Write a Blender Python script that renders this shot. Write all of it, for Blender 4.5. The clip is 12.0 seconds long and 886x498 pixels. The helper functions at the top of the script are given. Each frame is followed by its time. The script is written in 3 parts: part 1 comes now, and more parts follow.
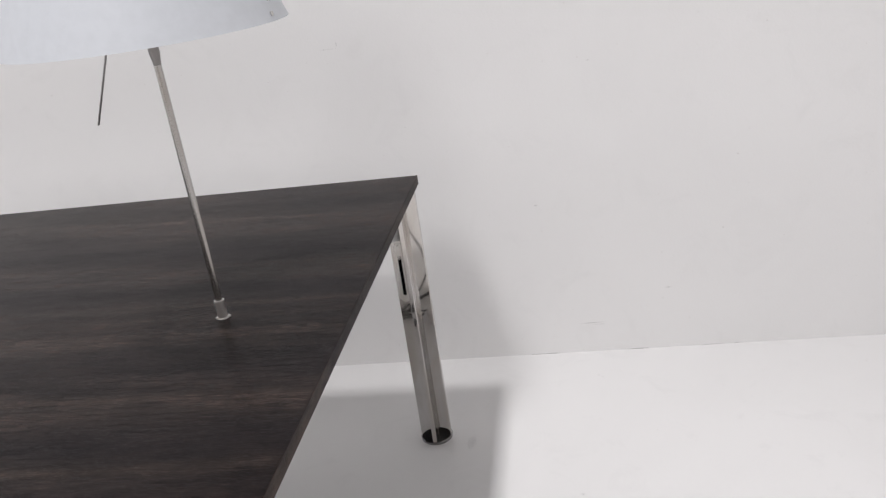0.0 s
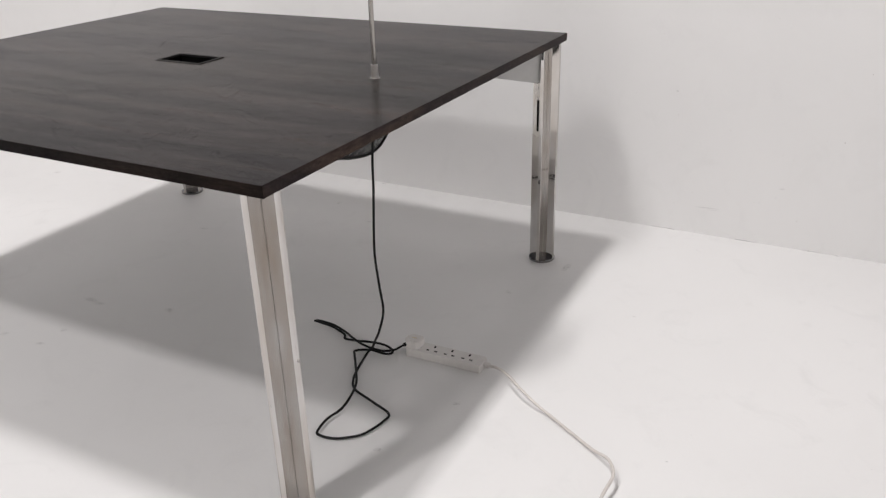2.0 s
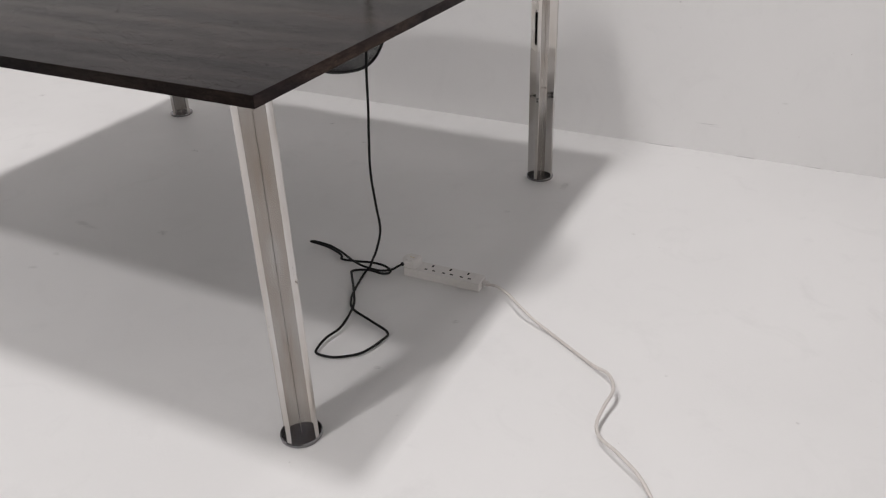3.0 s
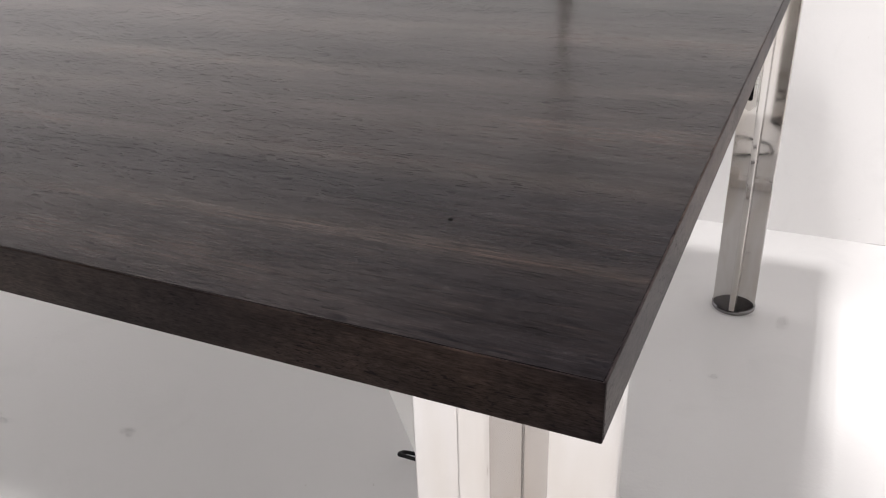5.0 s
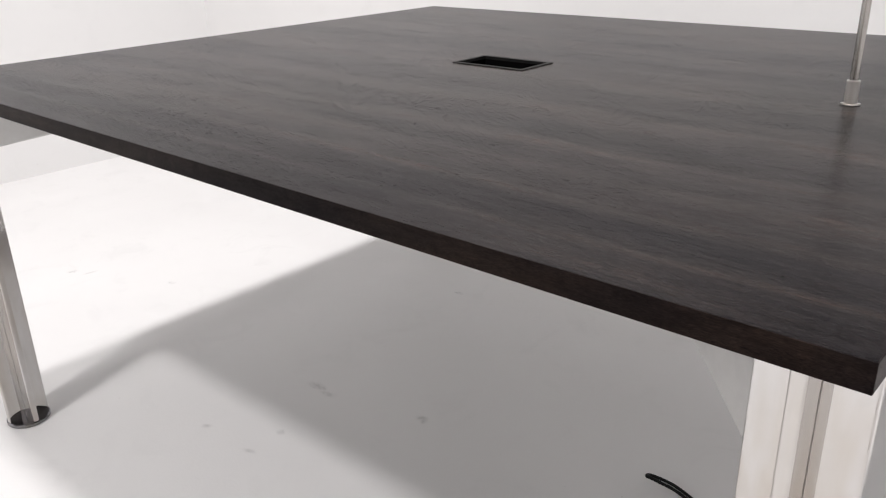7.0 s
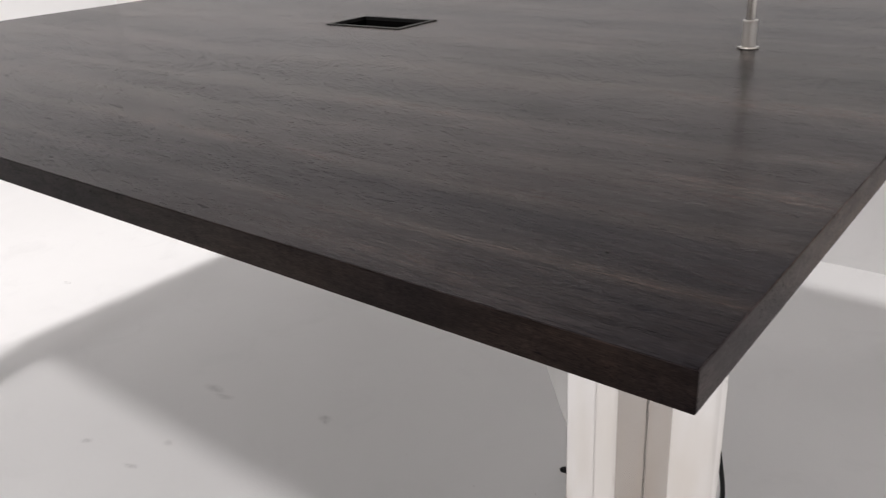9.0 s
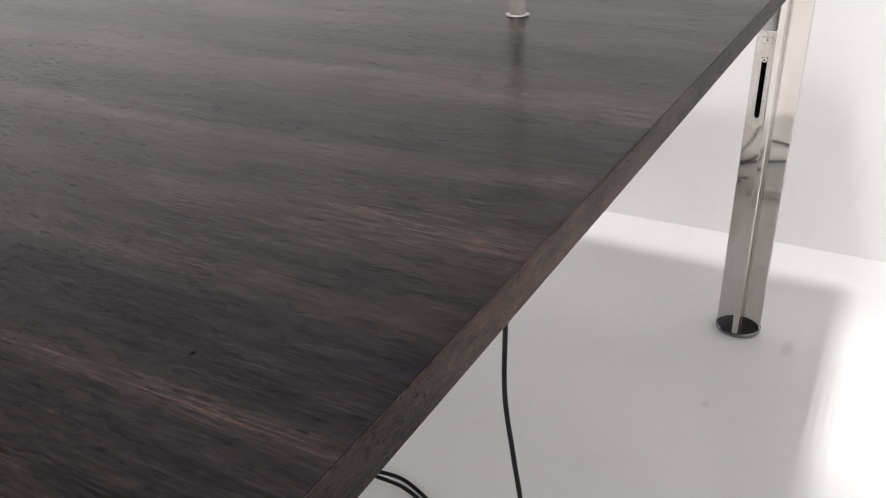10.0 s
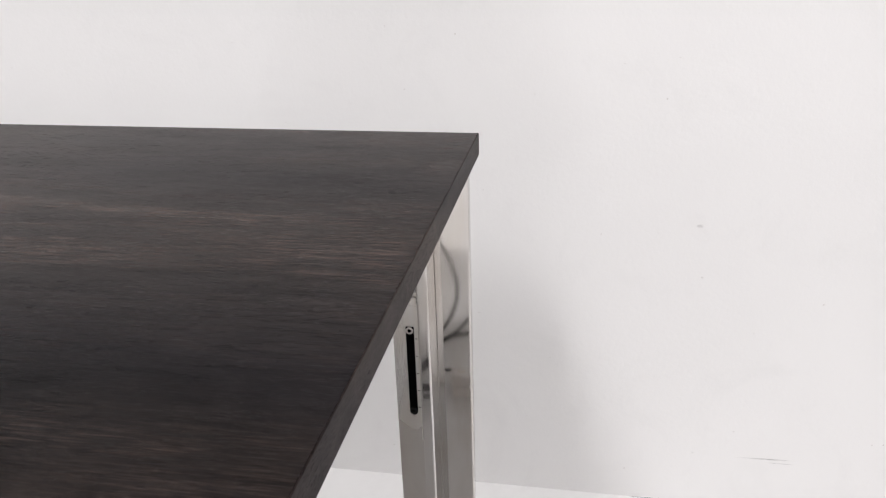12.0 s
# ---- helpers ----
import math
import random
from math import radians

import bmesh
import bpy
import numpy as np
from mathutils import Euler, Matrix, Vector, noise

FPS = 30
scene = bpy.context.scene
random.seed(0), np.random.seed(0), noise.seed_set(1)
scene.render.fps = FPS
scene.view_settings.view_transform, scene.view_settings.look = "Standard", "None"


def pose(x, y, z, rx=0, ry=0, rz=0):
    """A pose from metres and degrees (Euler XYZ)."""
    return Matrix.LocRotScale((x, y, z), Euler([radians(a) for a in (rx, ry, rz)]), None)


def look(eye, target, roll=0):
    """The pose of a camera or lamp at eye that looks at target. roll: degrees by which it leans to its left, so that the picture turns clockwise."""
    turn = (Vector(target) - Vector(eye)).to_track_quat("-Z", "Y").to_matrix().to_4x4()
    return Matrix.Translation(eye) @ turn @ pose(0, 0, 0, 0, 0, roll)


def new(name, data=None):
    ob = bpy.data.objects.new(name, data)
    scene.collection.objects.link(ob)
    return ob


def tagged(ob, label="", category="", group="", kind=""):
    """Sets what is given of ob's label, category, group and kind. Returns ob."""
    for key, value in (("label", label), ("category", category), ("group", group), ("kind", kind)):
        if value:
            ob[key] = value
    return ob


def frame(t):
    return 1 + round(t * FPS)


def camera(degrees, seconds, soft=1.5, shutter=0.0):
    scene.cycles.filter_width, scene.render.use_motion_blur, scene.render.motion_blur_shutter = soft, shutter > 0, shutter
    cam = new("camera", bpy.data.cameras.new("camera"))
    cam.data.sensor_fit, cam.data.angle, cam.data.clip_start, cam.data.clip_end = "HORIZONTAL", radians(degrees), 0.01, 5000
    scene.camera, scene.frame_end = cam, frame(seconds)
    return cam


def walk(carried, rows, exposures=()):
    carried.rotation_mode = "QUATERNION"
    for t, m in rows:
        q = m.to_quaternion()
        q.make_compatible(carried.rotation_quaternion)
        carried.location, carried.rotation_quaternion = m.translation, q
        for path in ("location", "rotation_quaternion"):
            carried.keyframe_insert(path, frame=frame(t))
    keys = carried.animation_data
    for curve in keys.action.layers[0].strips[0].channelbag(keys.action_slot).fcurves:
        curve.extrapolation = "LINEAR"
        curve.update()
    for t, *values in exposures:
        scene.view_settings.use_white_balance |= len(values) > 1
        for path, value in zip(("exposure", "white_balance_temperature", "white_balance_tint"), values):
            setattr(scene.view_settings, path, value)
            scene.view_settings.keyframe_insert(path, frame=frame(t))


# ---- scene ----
cam = camera(57.0, 12.0, soft=1.2, shutter=0.08)
PATH = [
    (0, (0.356, -0.456, 1.276), (0.041, 1.375, 0.534), -8.2),
    (0.1, (0.411, -0.452, 1.258), (-0.032, 1.36, 0.535), -7.6),
    (0.3, (0.483, -0.445, 1.232), (-0.205, 1.296, 0.528), -4.5),
    (0.5, (0.571, -0.461, 1.222), (-0.284, 1.207, 0.523), -2.6),
    (1, (0.673, -0.609, 1.219), (-0.227, 1.036, 0.523), -1.75),
    (1.5, (0.749, -0.807, 1.193), (-0.153, 0.837, 0.496), -1.7),
    (2, (0.809, -0.922, 1.156), (-0.047, 0.680, 0.317), -1.55),
    (2.5, (0.833, -0.952, 1.130), (0.018, 0.581, 0.138), -1.95),
    (3, (0.791, -0.908, 1.119), (-0.019, 0.626, 0.122), -2.0),
    (3.5, (0.512, -0.613, 1.120), (-0.288, 0.955, 0.171), -2.6),
    (3.7, (0.349, -0.459, 1.06), (-0.43, 1.169, 0.2), -2.6),
    (5.3, (0.037, -0.187, 0.855), (-0.74, 1.424, -0.041), -1.7),
    (5.5, (0.036, -0.214, 0.865), (-0.92, 1.309, -0.011), -1.6),
    (6, (0.047, -0.316, 0.898), (-1.134, 1.086, 0.098), -0.6),
    (6.5, (0.067, -0.403, 0.934), (-1.129, 0.993, 0.144), -0.7),
    (7, (0.086, -0.467, 0.962), (-1.15, 0.913, 0.21), -1.4),
    (7.2, (0.093, -0.482, 0.968), (-1.179, 0.88, 0.241), -1.6),
    (8.8, (0.087, -0.34, 0.925), (-1.171, 1.028, 0.186), -2.9),
    (9, (0.101, -0.283, 0.904), (-1.062, 1.135, 0.106), -3.2),
    (9.3, (0.113, -0.234, 0.895), (-0.930, 1.242, 0.032), -3.0),
    (9.5, (0.122, -0.198, 0.888), (-0.874, 1.298, 0.01), -2.8),
    (10, (0.13, -0.092, 0.898), (-0.756, 1.445, -0.025), -2.3),
    (10.5, (0.129, 0.024, 0.901), (-0.622, 1.620, -0.042), -2.0),
    (11, (0.127, 0.165, 0.929), (-0.530, 1.812, 0.005), -2.0),
    (11.2, (0.112, 0.272, 0.939), (-0.448, 1.98, 0.062), -1.8),
    (11.5, (0.095, 0.434, 0.936), (-0.33, 2.207, 0.115), -2.1),
    (11.8, (0.099, 0.56, 0.947), (-0.255, 2.359, 0.148), -2.2),
    (12, (0.109, 0.656, 0.931), (-0.247, 2.452, 0.127), -2.0),
]
walk(cam, [(t, look(eye, target, roll)) for t, eye, target, roll in PATH],
     exposures=[(0, -0.13, 6400, 10.3), (0.5, 0.0, 6430, 10.5), (1.0, 0.02, 6500, 10), (1.6, 0.02, 6520, 10), (2.2, -0.26, 6540, 10), (2.6, -0.38, 6540, 10), (3.2, -0.43, 6540, 10.5), (3.4, -0.24, 6560, 10.5), (3.6, -0.13, 6560, 11), (5.3, 0.50, 6560, 11), (5.7, 0.42, 6560, 11), (6.5, 0.22, 6520, 10), (7.2, 0.15, 6490, 10), (8.8, 0.12, 6520, 10), (9.1, 0.14, 6530, 10.5), (9.5, 0.37, 6540, 10.5), (10.0, 0.48, 6520, 10.5), (10.5, 0.42, 6490, 10), (11.2, 0.3, 6450, 10), (12, 0.25, 6430, 10)])

# ---- world and light ----
world = bpy.data.worlds.new("world")
scene.world = world
world.use_nodes = True
world.node_tree.nodes["Background"].inputs[0].default_value = (0.9, 0.95, 1.0, 1)
world.node_tree.nodes["Background"].inputs[1].default_value = 0.05

LAMP_X, LAMP_Z = -0.8, 5.05
LAMP_ROWS = [(0.18, 114, 4), (-2.35, 115, 4), (-4.9, 20, 1), (-6.9, 82, 1)]
for lamp_y, watts, tubes in LAMP_ROWS:
    for k in range(tubes):
        data = bpy.data.lights.new("ceiling_lamp_light", "AREA")
        data.shape, data.size, data.size_y, data.energy = "RECTANGLE", 0.025 if tubes > 1 else 0.3, 0.4, watts / tubes
        data.color = (1.0, 0.977, 0.977)
        ob = new("ceiling_lamp_light", data)
        ob.matrix_world = pose(LAMP_X + 0.08 * (k - (tubes - 1) / 2), lamp_y, LAMP_Z - 0.03)


# ---- materials ----
def material(name, colour, rough, metal=0.0):
    m = bpy.data.materials.new(name)
    m.use_nodes = True
    b = m.node_tree.nodes["Principled BSDF"]
    b.inputs["Base Color"].default_value = (*colour, 1)
    b.inputs["Roughness"].default_value = rough
    b.inputs["Metallic"].default_value = metal
    return m, m.node_tree.nodes, m.node_tree.links, b


def coords(n, l, scale, kind="Object"):
    c, p = n.new("ShaderNodeTexCoord"), n.new("ShaderNodeMapping")
    p.inputs["Scale"].default_value = scale
    l.new(c.outputs[kind], p.inputs["Vector"])
    return p.outputs["Vector"]


def noise_node(n, l, vector, scale, detail=4.0, rough=0.5, warp=0.0):
    t = n.new("ShaderNodeTexNoise")
    t.inputs["Scale"].default_value, t.inputs["Detail"].default_value = scale, detail
    t.inputs["Roughness"].default_value, t.inputs["Distortion"].default_value = rough, warp
    l.new(vector, t.inputs["Vector"])
    return t.outputs["Fac"]


def ramp(n, l, value, stops):
    r = n.new("ShaderNodeValToRGB")
    while len(r.color_ramp.elements) < len(stops):
        r.color_ramp.elements.new(0.5)
    for e, (at, col) in zip(r.color_ramp.elements, stops):
        e.position, e.color = at, (*col, 1)
    l.new(value, r.inputs["Fac"])
    return r.outputs["Color"]


def mix(n, l, a, b, factor, how="MIX"):
    m = n.new("ShaderNodeMix")
    m.data_type, m.blend_type = "RGBA", how
    for socket, v in ((m.inputs[0], factor), (m.inputs[6], a), (m.inputs[7], b)):
        if isinstance(v, (int, float)):
            socket.default_value = v
        elif isinstance(v, tuple):
            socket.default_value = (*v, 1)
        else:
            l.new(v, socket)
    return m.outputs[2]


def bump(n, l, b, height, strength, distance):
    k = n.new("ShaderNodeBump")
    k.inputs["Strength"].default_value, k.inputs["Distance"].default_value = strength, distance
    l.new(height, k.inputs["Height"])
    l.new(k.outputs["Normal"], b.inputs["Normal"])


def grey(v):
    return (v, v, v)


# tone of the veneer figure across the table top, from the front edge to the back: (metres, tone)
FIGURE = [(0, .15), (.025, .25), (.035, .05), (.052, .1), (.062, .62), (.071, .1), (.085, 0), (.118, 0), (.13, .38), (.139, .7), (.15, .38), (.19, .45), (.215, .9), (.23, .4), (.25, .25), (.285, .4), (.298, .85), (.312, .35),
          (.345, .1), (.37, .28), (.40, .55), (.44, .6), (.456, .9), (.47, .4), (.52, .14), (.58, .4), (.64, .75), (.66, .35), (.70, .6), (.733, .22), (.748, .85), (.765, .2), (.81, .14), (.85, .55), (.90, .65), (.93, .3), (.98, .1),
          (1.03, .35), (1.07, .55), (1.12, .58), (1.147, .95), (1.165, .5), (1.24, .25), (1.30, .48), (1.40, .55)]


def wood(name, along, tone=1.0, rough=0.26, streaks=1.0, short=1.0, figured=False):
    """Dark wenge veneer; along: 0 for grain along x, 1 for grain along y."""
    m, n, l, b = material(name, (0.02, 0.016, 0.015), rough)

    def stretch(across, lengthwise):
        s = [across, across, across]
        s[along] = lengthwise * short
        return coords(n, l, tuple(s))

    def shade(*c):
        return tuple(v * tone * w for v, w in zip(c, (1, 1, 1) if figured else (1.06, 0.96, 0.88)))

    def maths(how, a, c, d=None):
        k = n.new("ShaderNodeMath")
        k.operation = how
        for socket, v in zip(k.inputs, (a, c, d)):
            if isinstance(v, (int, float)):
                socket.default_value = v
            elif v is not None:
                l.new(v, socket)
        return k.outputs[0]

    def times(a, c):
        return maths("MULTIPLY", a, c)
    zone = noise_node(n, l, stretch(11.0, 1.3), 1.0, 3.0, 0.5, 0.5)
    if figured:
        split = n.new("ShaderNodeSeparateXYZ")
        l.new(coords(n, l, (1, 1, 1)), split.inputs[0])
        sway = maths("MULTIPLY_ADD", noise_node(n, l, stretch(3.0, 1.5), 1.0, 2.0, 0.5), 0.03, -0.015)
        ripple = maths("MULTIPLY_ADD", noise_node(n, l, stretch(40.0, 6.0), 1.0, 3.0, 0.6), 0.012, -0.006)
        slant = times(times(split.outputs["X"], 0.11), maths("MINIMUM", maths("MAXIMUM", maths("MULTIPLY_ADD", split.outputs["Y"], 2.8, -2.1), 0.0), 1.0))
        at = maths("ADD", maths("ADD", split.outputs["Y"], slant), maths("ADD", sway, ripple))
        near = ramp(n, l, times(at, 1 / 0.7), [(y / 0.7, grey(v)) for y, v in FIGURE if y <= 0.7])
        far = ramp(n, l, maths("MULTIPLY_ADD", at, 1 / 0.7, -1.0), [(y / 0.7 - 1, grey(v)) for y, v in FIGURE if y >= 0.7])
        figure = mix(n, l, near, far, maths("GREATER_THAN", at, 0.7))
        loose = ramp(n, l, zone, [(0.36, grey(0.0)), (0.64, grey(1.0))])
        figure = mix(n, l, figure, loose, 0.28)
    else:
        figure = ramp(n, l, zone, [(0.36, grey(0.0)), (0.64, grey(1.0))])
    col = ramp(n, l, figure, [(0.08, shade(0.0102, 0.0088, 0.0098)), (0.45, shade(0.0150, 0.0121, 0.0116)), (0.9, shade(0.0208, 0.0158, 0.0138))])
    # cloudy figure, grain, fibres
    blotch = noise_node(n, l, stretch(42.0, 14.0), 1.0, 5.0, 0.65, 0.6)
    col = mix(n, l, col, ramp(n, l, blotch, [(0.34, (0.26, 0.27, 0.31)), (0.5, grey(0.5)), (0.66, (0.80, 0.73, 0.68))]), 0.32, "OVERLAY")
    mid = noise_node(n, l, stretch(150.0, 12.0), 1.0, 6.0, 0.7, 0.4)
    col = mix(n, l, col, ramp(n, l, mid, [(0.32, grey(0.0)), (0.5, grey(0.5)), (0.68, grey(1.0))]), 0.34, "OVERLAY")
    fine = noise_node(n, l, stretch(1500.0, 90.0), 1.0, 3.0, 0.7)
    col = mix(n, l, col, ramp(n, l, fine, [(0.34, grey(0.0)), (0.5, grey(0.5)), (0.64, grey(1.0))]), 0.45, "OVERLAY")
    # pale open lines, mostly where the figure is brown
    line = noise_node(n, l, stretch(2100.0, 26.0), 1.0, 1.0, 0.5)
    broad = noise_node(n, l, stretch(620.0, 11.0), 1.0, 2.0, 0.5)
    where = noise_node(n, l, stretch(30.0, 5.0), 1.0, 3.0, 0.5, 0.4)
    here = times(ramp(n, l, figure, [(0.30, grey(0.12)), (0.85, grey(1.0))]), ramp(n, l, where, [(0.40, grey(0.1)), (0.60, grey(1.0))]))
    lines = maths("MAXIMUM", ramp(n, l, line, [(0.58, grey(0.0)), (0.62, grey(1.0))]), ramp(n, l, broad, [(0.65, grey(0.0)), (0.68, grey(0.55))]))
    mask = times(lines, here)
    col = mix(n, l, col, shade(0.150, 0.100, 0.084), times(mask, 0.9 * streaks))
    # short dark pores
    pores = noise_node(n, l, stretch(1900.0, 130.0), 1.0, 1.0, 0.5)
    wide = noise_node(n, l, stretch(700.0, 75.0), 1.0, 1.0, 0.5)
    pore_at = noise_node(n, l, stretch(26.0, 7.0), 1.0, 2.0, 0.5)
    pore = times(maths("MAXIMUM", ramp(n, l, pores, [(0.31, grey(1.0)), (0.37, grey(0.0))]), ramp(n, l, wide, [(0.31, grey(1.0)), (0.36, grey(0.0))])), ramp(n, l, pore_at, [(0.44, grey(0.12)), (0.56, grey(1.0))]))
    # ragged bluish flecks that gather in drifts along the grain
    fleck = noise_node(n, l, stretch(420.0, 85.0), 1.0, 5.0, 0.75, 1.0)
    drift = noise_node(n, l, stretch(19.0, 4.5), 1.0, 3.0, 0.6, 0.6)
    flecks = times(ramp(n, l, fleck, [(0.37, grey(1.0)), (0.44, grey(0.0))]), ramp(n, l, drift, [(0.45, grey(0.0)), (0.56, grey(1.0))]))
    pore = maths("MAXIMUM", pore, times(times(flecks, ramp(n, l, figure, [(0.35, grey(1.0)), (0.75, grey(0.25))])), 0.9 if figured else 0.25))
    col = mix(n, l, col, (0.0022, 0.0020, 0.0034), times(pore, 0.75))
    l.new(col, b.inputs["Base Color"])
    l.new(ramp(n, l, pore, [(0.0, grey(rough)), (1.0, grey(rough + 0.14))]), b.inputs["Roughness"])
    bump(n, l, b, maths("SUBTRACT", fine, pore), 0.05, 0.0004)
    # the lacquer lies thinner over the dark open grain
    sheen = ramp(n, l, figure, [(0.08, (0.58, 0.52, 0.64)), (0.45, (0.83, 0.68, 0.70)), (0.9, (1.0, 0.80, 0.75))])
    sheen = mix(n, l, sheen, ramp(n, l, mid, [(0.34, grey(0.25)), (0.60, grey(1.0))]), 0.35, "MULTIPLY")
    sheen = mix(n, l, sheen, ramp(n, l, blotch, [(0.34, (0.50, 0.52, 0.60)), (0.62, (1.0, 0.97, 0.95))]), 0.5, "MULTIPLY")
    sheen = mix(n, l, sheen, ramp(n, l, fine, [(0.36, grey(0.15)), (0.58, grey(1.0))]), 0.4, "MULTIPLY")
    sheen = mix(n, l, sheen, (0.20, 0.19, 0.27), times(pore, 0.85))
    sheen = mix(n, l, sheen, (1.0, 0.80, 0.70), times(mask, 0.9 * streaks))
    if not figured:
        sheen = mix(n, l, sheen, (0.82, 0.67, 0.61), 1.0, "MULTIPLY")
    l.new(sheen, b.inputs["Specular Tint"])
    l.new(times(sheen, 0.155), b.inputs["Specular IOR Level"])
    return m


def painted(name, colour, rough, stain, scale=1.0, relief=0.25):
    """White studio paint with faint blotches, roller texture and dust."""
    m, n, l, b = material(name, colour, rough)
    v = coords(n, l, (scale, scale, scale))
    blotch = noise_node(n, l, v, 1.3, 5.0, 0.55, 0.4)
    col = mix(n, l, colour, tuple(c * (1 - stain) for c in colour), ramp(n, l, blotch, [(0.35, grey(0.0)), (0.72, grey(1.0))]))
    patch = noise_node(n, l, v, 7.0, 5.0, 0.65, 0.8)
    col = mix(n, l, col, tuple(c * (1 - 1.3 * stain) for c in colour), ramp(n, l, patch, [(0.55, grey(0.0)), (0.78, grey(1.0))]))
    speck = noise_node(n, l, v, 95.0, 2.0, 0.5)
    col = mix(n, l, col, (0.42, 0.38, 0.35), ramp(n, l, speck, [(0.765, grey(0.0)), (0.82, grey(0.6))]))
    l.new(col, b.inputs["Base Color"])
    l.new(ramp(n, l, patch, [(0.3, grey(rough - 0.06)), (0.7, grey(rough + 0.08))]), b.inputs["Roughness"])
    roller = noise_node(n, l, v, 160.0, 3.0, 0.6)
    bump(n, l, b, roller, relief, 0.0012)
    return m


def metal(name, colour, rough, wear=0.05):
    m, n, l, b = material(name, colour, rough, 1.0)
    smear = noise_node(n, l, coords(n, l, (30, 30, 4)), 1.0, 5.0, 0.6)
    l.new(ramp(n, l, smear, [(0.35, grey(rough)), (0.75, grey(rough + wear))]), b.inputs["Roughness"])
    col = mix(n, l, colour, tuple(c * v for c, v in zip(colour, (0.90, 0.87, 0.83))), ramp(n, l, smear, [(0.38, grey(0.0)), (0.72, grey(1.0))]))
    # Brownish mottling: tarnish, plus the legs' dark reflections put into the colour.
    tarnish_and_reflection = noise_node(n, l, coords(n, l, (22, 22, 6)), 1.0, 3.0, 0.5, 0.5)
    col = mix(n, l, col, tuple(c * v for c, v in zip(colour, (0.84, 0.79, 0.73))), ramp(n, l, tarnish_and_reflection, [(0.42, grey(0.0)), (0.68, grey(1.0))]))
    l.new(col, b.inputs["Base Color"])
    return m


def plain(name, colour, rough, grain=0.12, scale=60.0):
    m, n, l, b = material(name, colour, rough)
    f = noise_node(n, l, coords(n, l, (1, 1, 1)), scale, 3.0, 0.6)
    l.new(mix(n, l, colour, tuple(c * (1 - grain) for c in colour), ramp(n, l, f, [(0.4, grey(0.0)), (0.7, grey(1.0))])), b.inputs["Base Color"])
    return m


WOOD_TOP = wood("dark_wenge_veneer", 0, figured=True)
# Light's fall is in these tones: front and back bands darker, sides lighter.
EDGE_SHADED_X = wood("wenge_edge_shaded_x", 0, 0.72, 0.42, 0.2, 2.5)
EDGE_LIT_Y = wood("wenge_edge_lit_y", 1, 2.3, 0.42, 0.15, 2.5)
UNDERSIDE = plain("dark_underside", (0.035, 0.03, 0.028), 0.55)
CHROME = metal("polished_chrome", (0.60, 0.59, 0.585), 0.025, 0.05)
DARK_CHROME = metal("dark_chrome_foot", (0.25, 0.25, 0.28), 0.09, 0.06)
BRUSHED = metal("brushed_steel", (0.62, 0.61, 0.60), 0.24, 0.08)
POLE_STEEL = metal("pole_steel", (0.50, 0.49, 0.48), 0.22, 0.08)
DARK_STEEL = metal("dark_steel", (0.30, 0.29, 0.29), 0.3, 0.06)
FOOT_RIM = metal("chrome_foot_rim", (0.27, 0.27, 0.285), 0.08, 0.05)
SATIN = metal("satin_steel", (0.66, 0.65, 0.645), 0.38, 0.06)
SILVER = plain("silver_powder_coat", (0.62, 0.63, 0.64), 0.42, 0.06)
ARM_PAINT = plain("arm_paint", (0.53, 0.525, 0.515), 0.35, 0.06)
BLACK_METAL = plain("black_metal", (0.010, 0.0095, 0.0095), 0.45)
BLACK_METAL.node_tree.nodes["Principled BSDF"].inputs["Specular IOR Level"].default_value = 0.15
# Near-black with hardly any gloss, for the shade inside holes and slots.
HOLE_SHADE = plain("hole_shade", (0.003, 0.003, 0.003), 0.9)
HOLE_SHADE.node_tree.nodes["Principled BSDF"].inputs["Specular IOR Level"].default_value = 0.05
BLACK_RUBBER = plain("black_rubber", (0.006, 0.006, 0.0065), 0.5)
BLACK_RUBBER.node_tree.nodes["Principled BSDF"].inputs["Specular IOR Level"].default_value = 0.2
WHITE_PLASTIC = plain("white_plastic", (0.70, 0.675, 0.655), 0.32, 0.05)
CREAM_CABLE = plain("cream_cable", (0.64, 0.60, 0.57), 0.42, 0.08)
SHADE_WHITE = plain("white_shade", (0.58, 0.60, 0.635), 0.55, 0.04)
FLOOR_PAINT = painted("white_floor_paint", (0.80, 0.79, 0.785), 0.5, 0.05)
WALL_PAINT = painted("white_wall_paint", (0.82, 0.813, 0.81), 0.75, 0.035)
UNSEEN_CEILING = painted("unseen_ceiling_grey", (0.30, 0.30, 0.30), 0.8, 0.03)
UNSEEN_GREY_WALL = painted("unseen_wall_grey", (0.68, 0.64, 0.595), 0.8, 0.03)
UNSEEN_DARK_WALL = painted("unseen_wall_dark", (0.15, 0.15, 0.15), 0.8, 0.03)
MESH_WIRE = plain("black_net", (0.022, 0.022, 0.024), 0.5)
GAP_DARK = plain("gap_dark", (0.10, 0.085, 0.075), 0.9)
CORNER_DARK = plain("corner_reflection_dark", (0.36, 0.34, 0.33), 0.6)
FADED_PRINT = plain("faded_print", (0.66, 0.58, 0.42), 0.5, 0.2)
ENGRAVED = plain("engraved_mark", (0.05, 0.05, 0.05), 0.5)


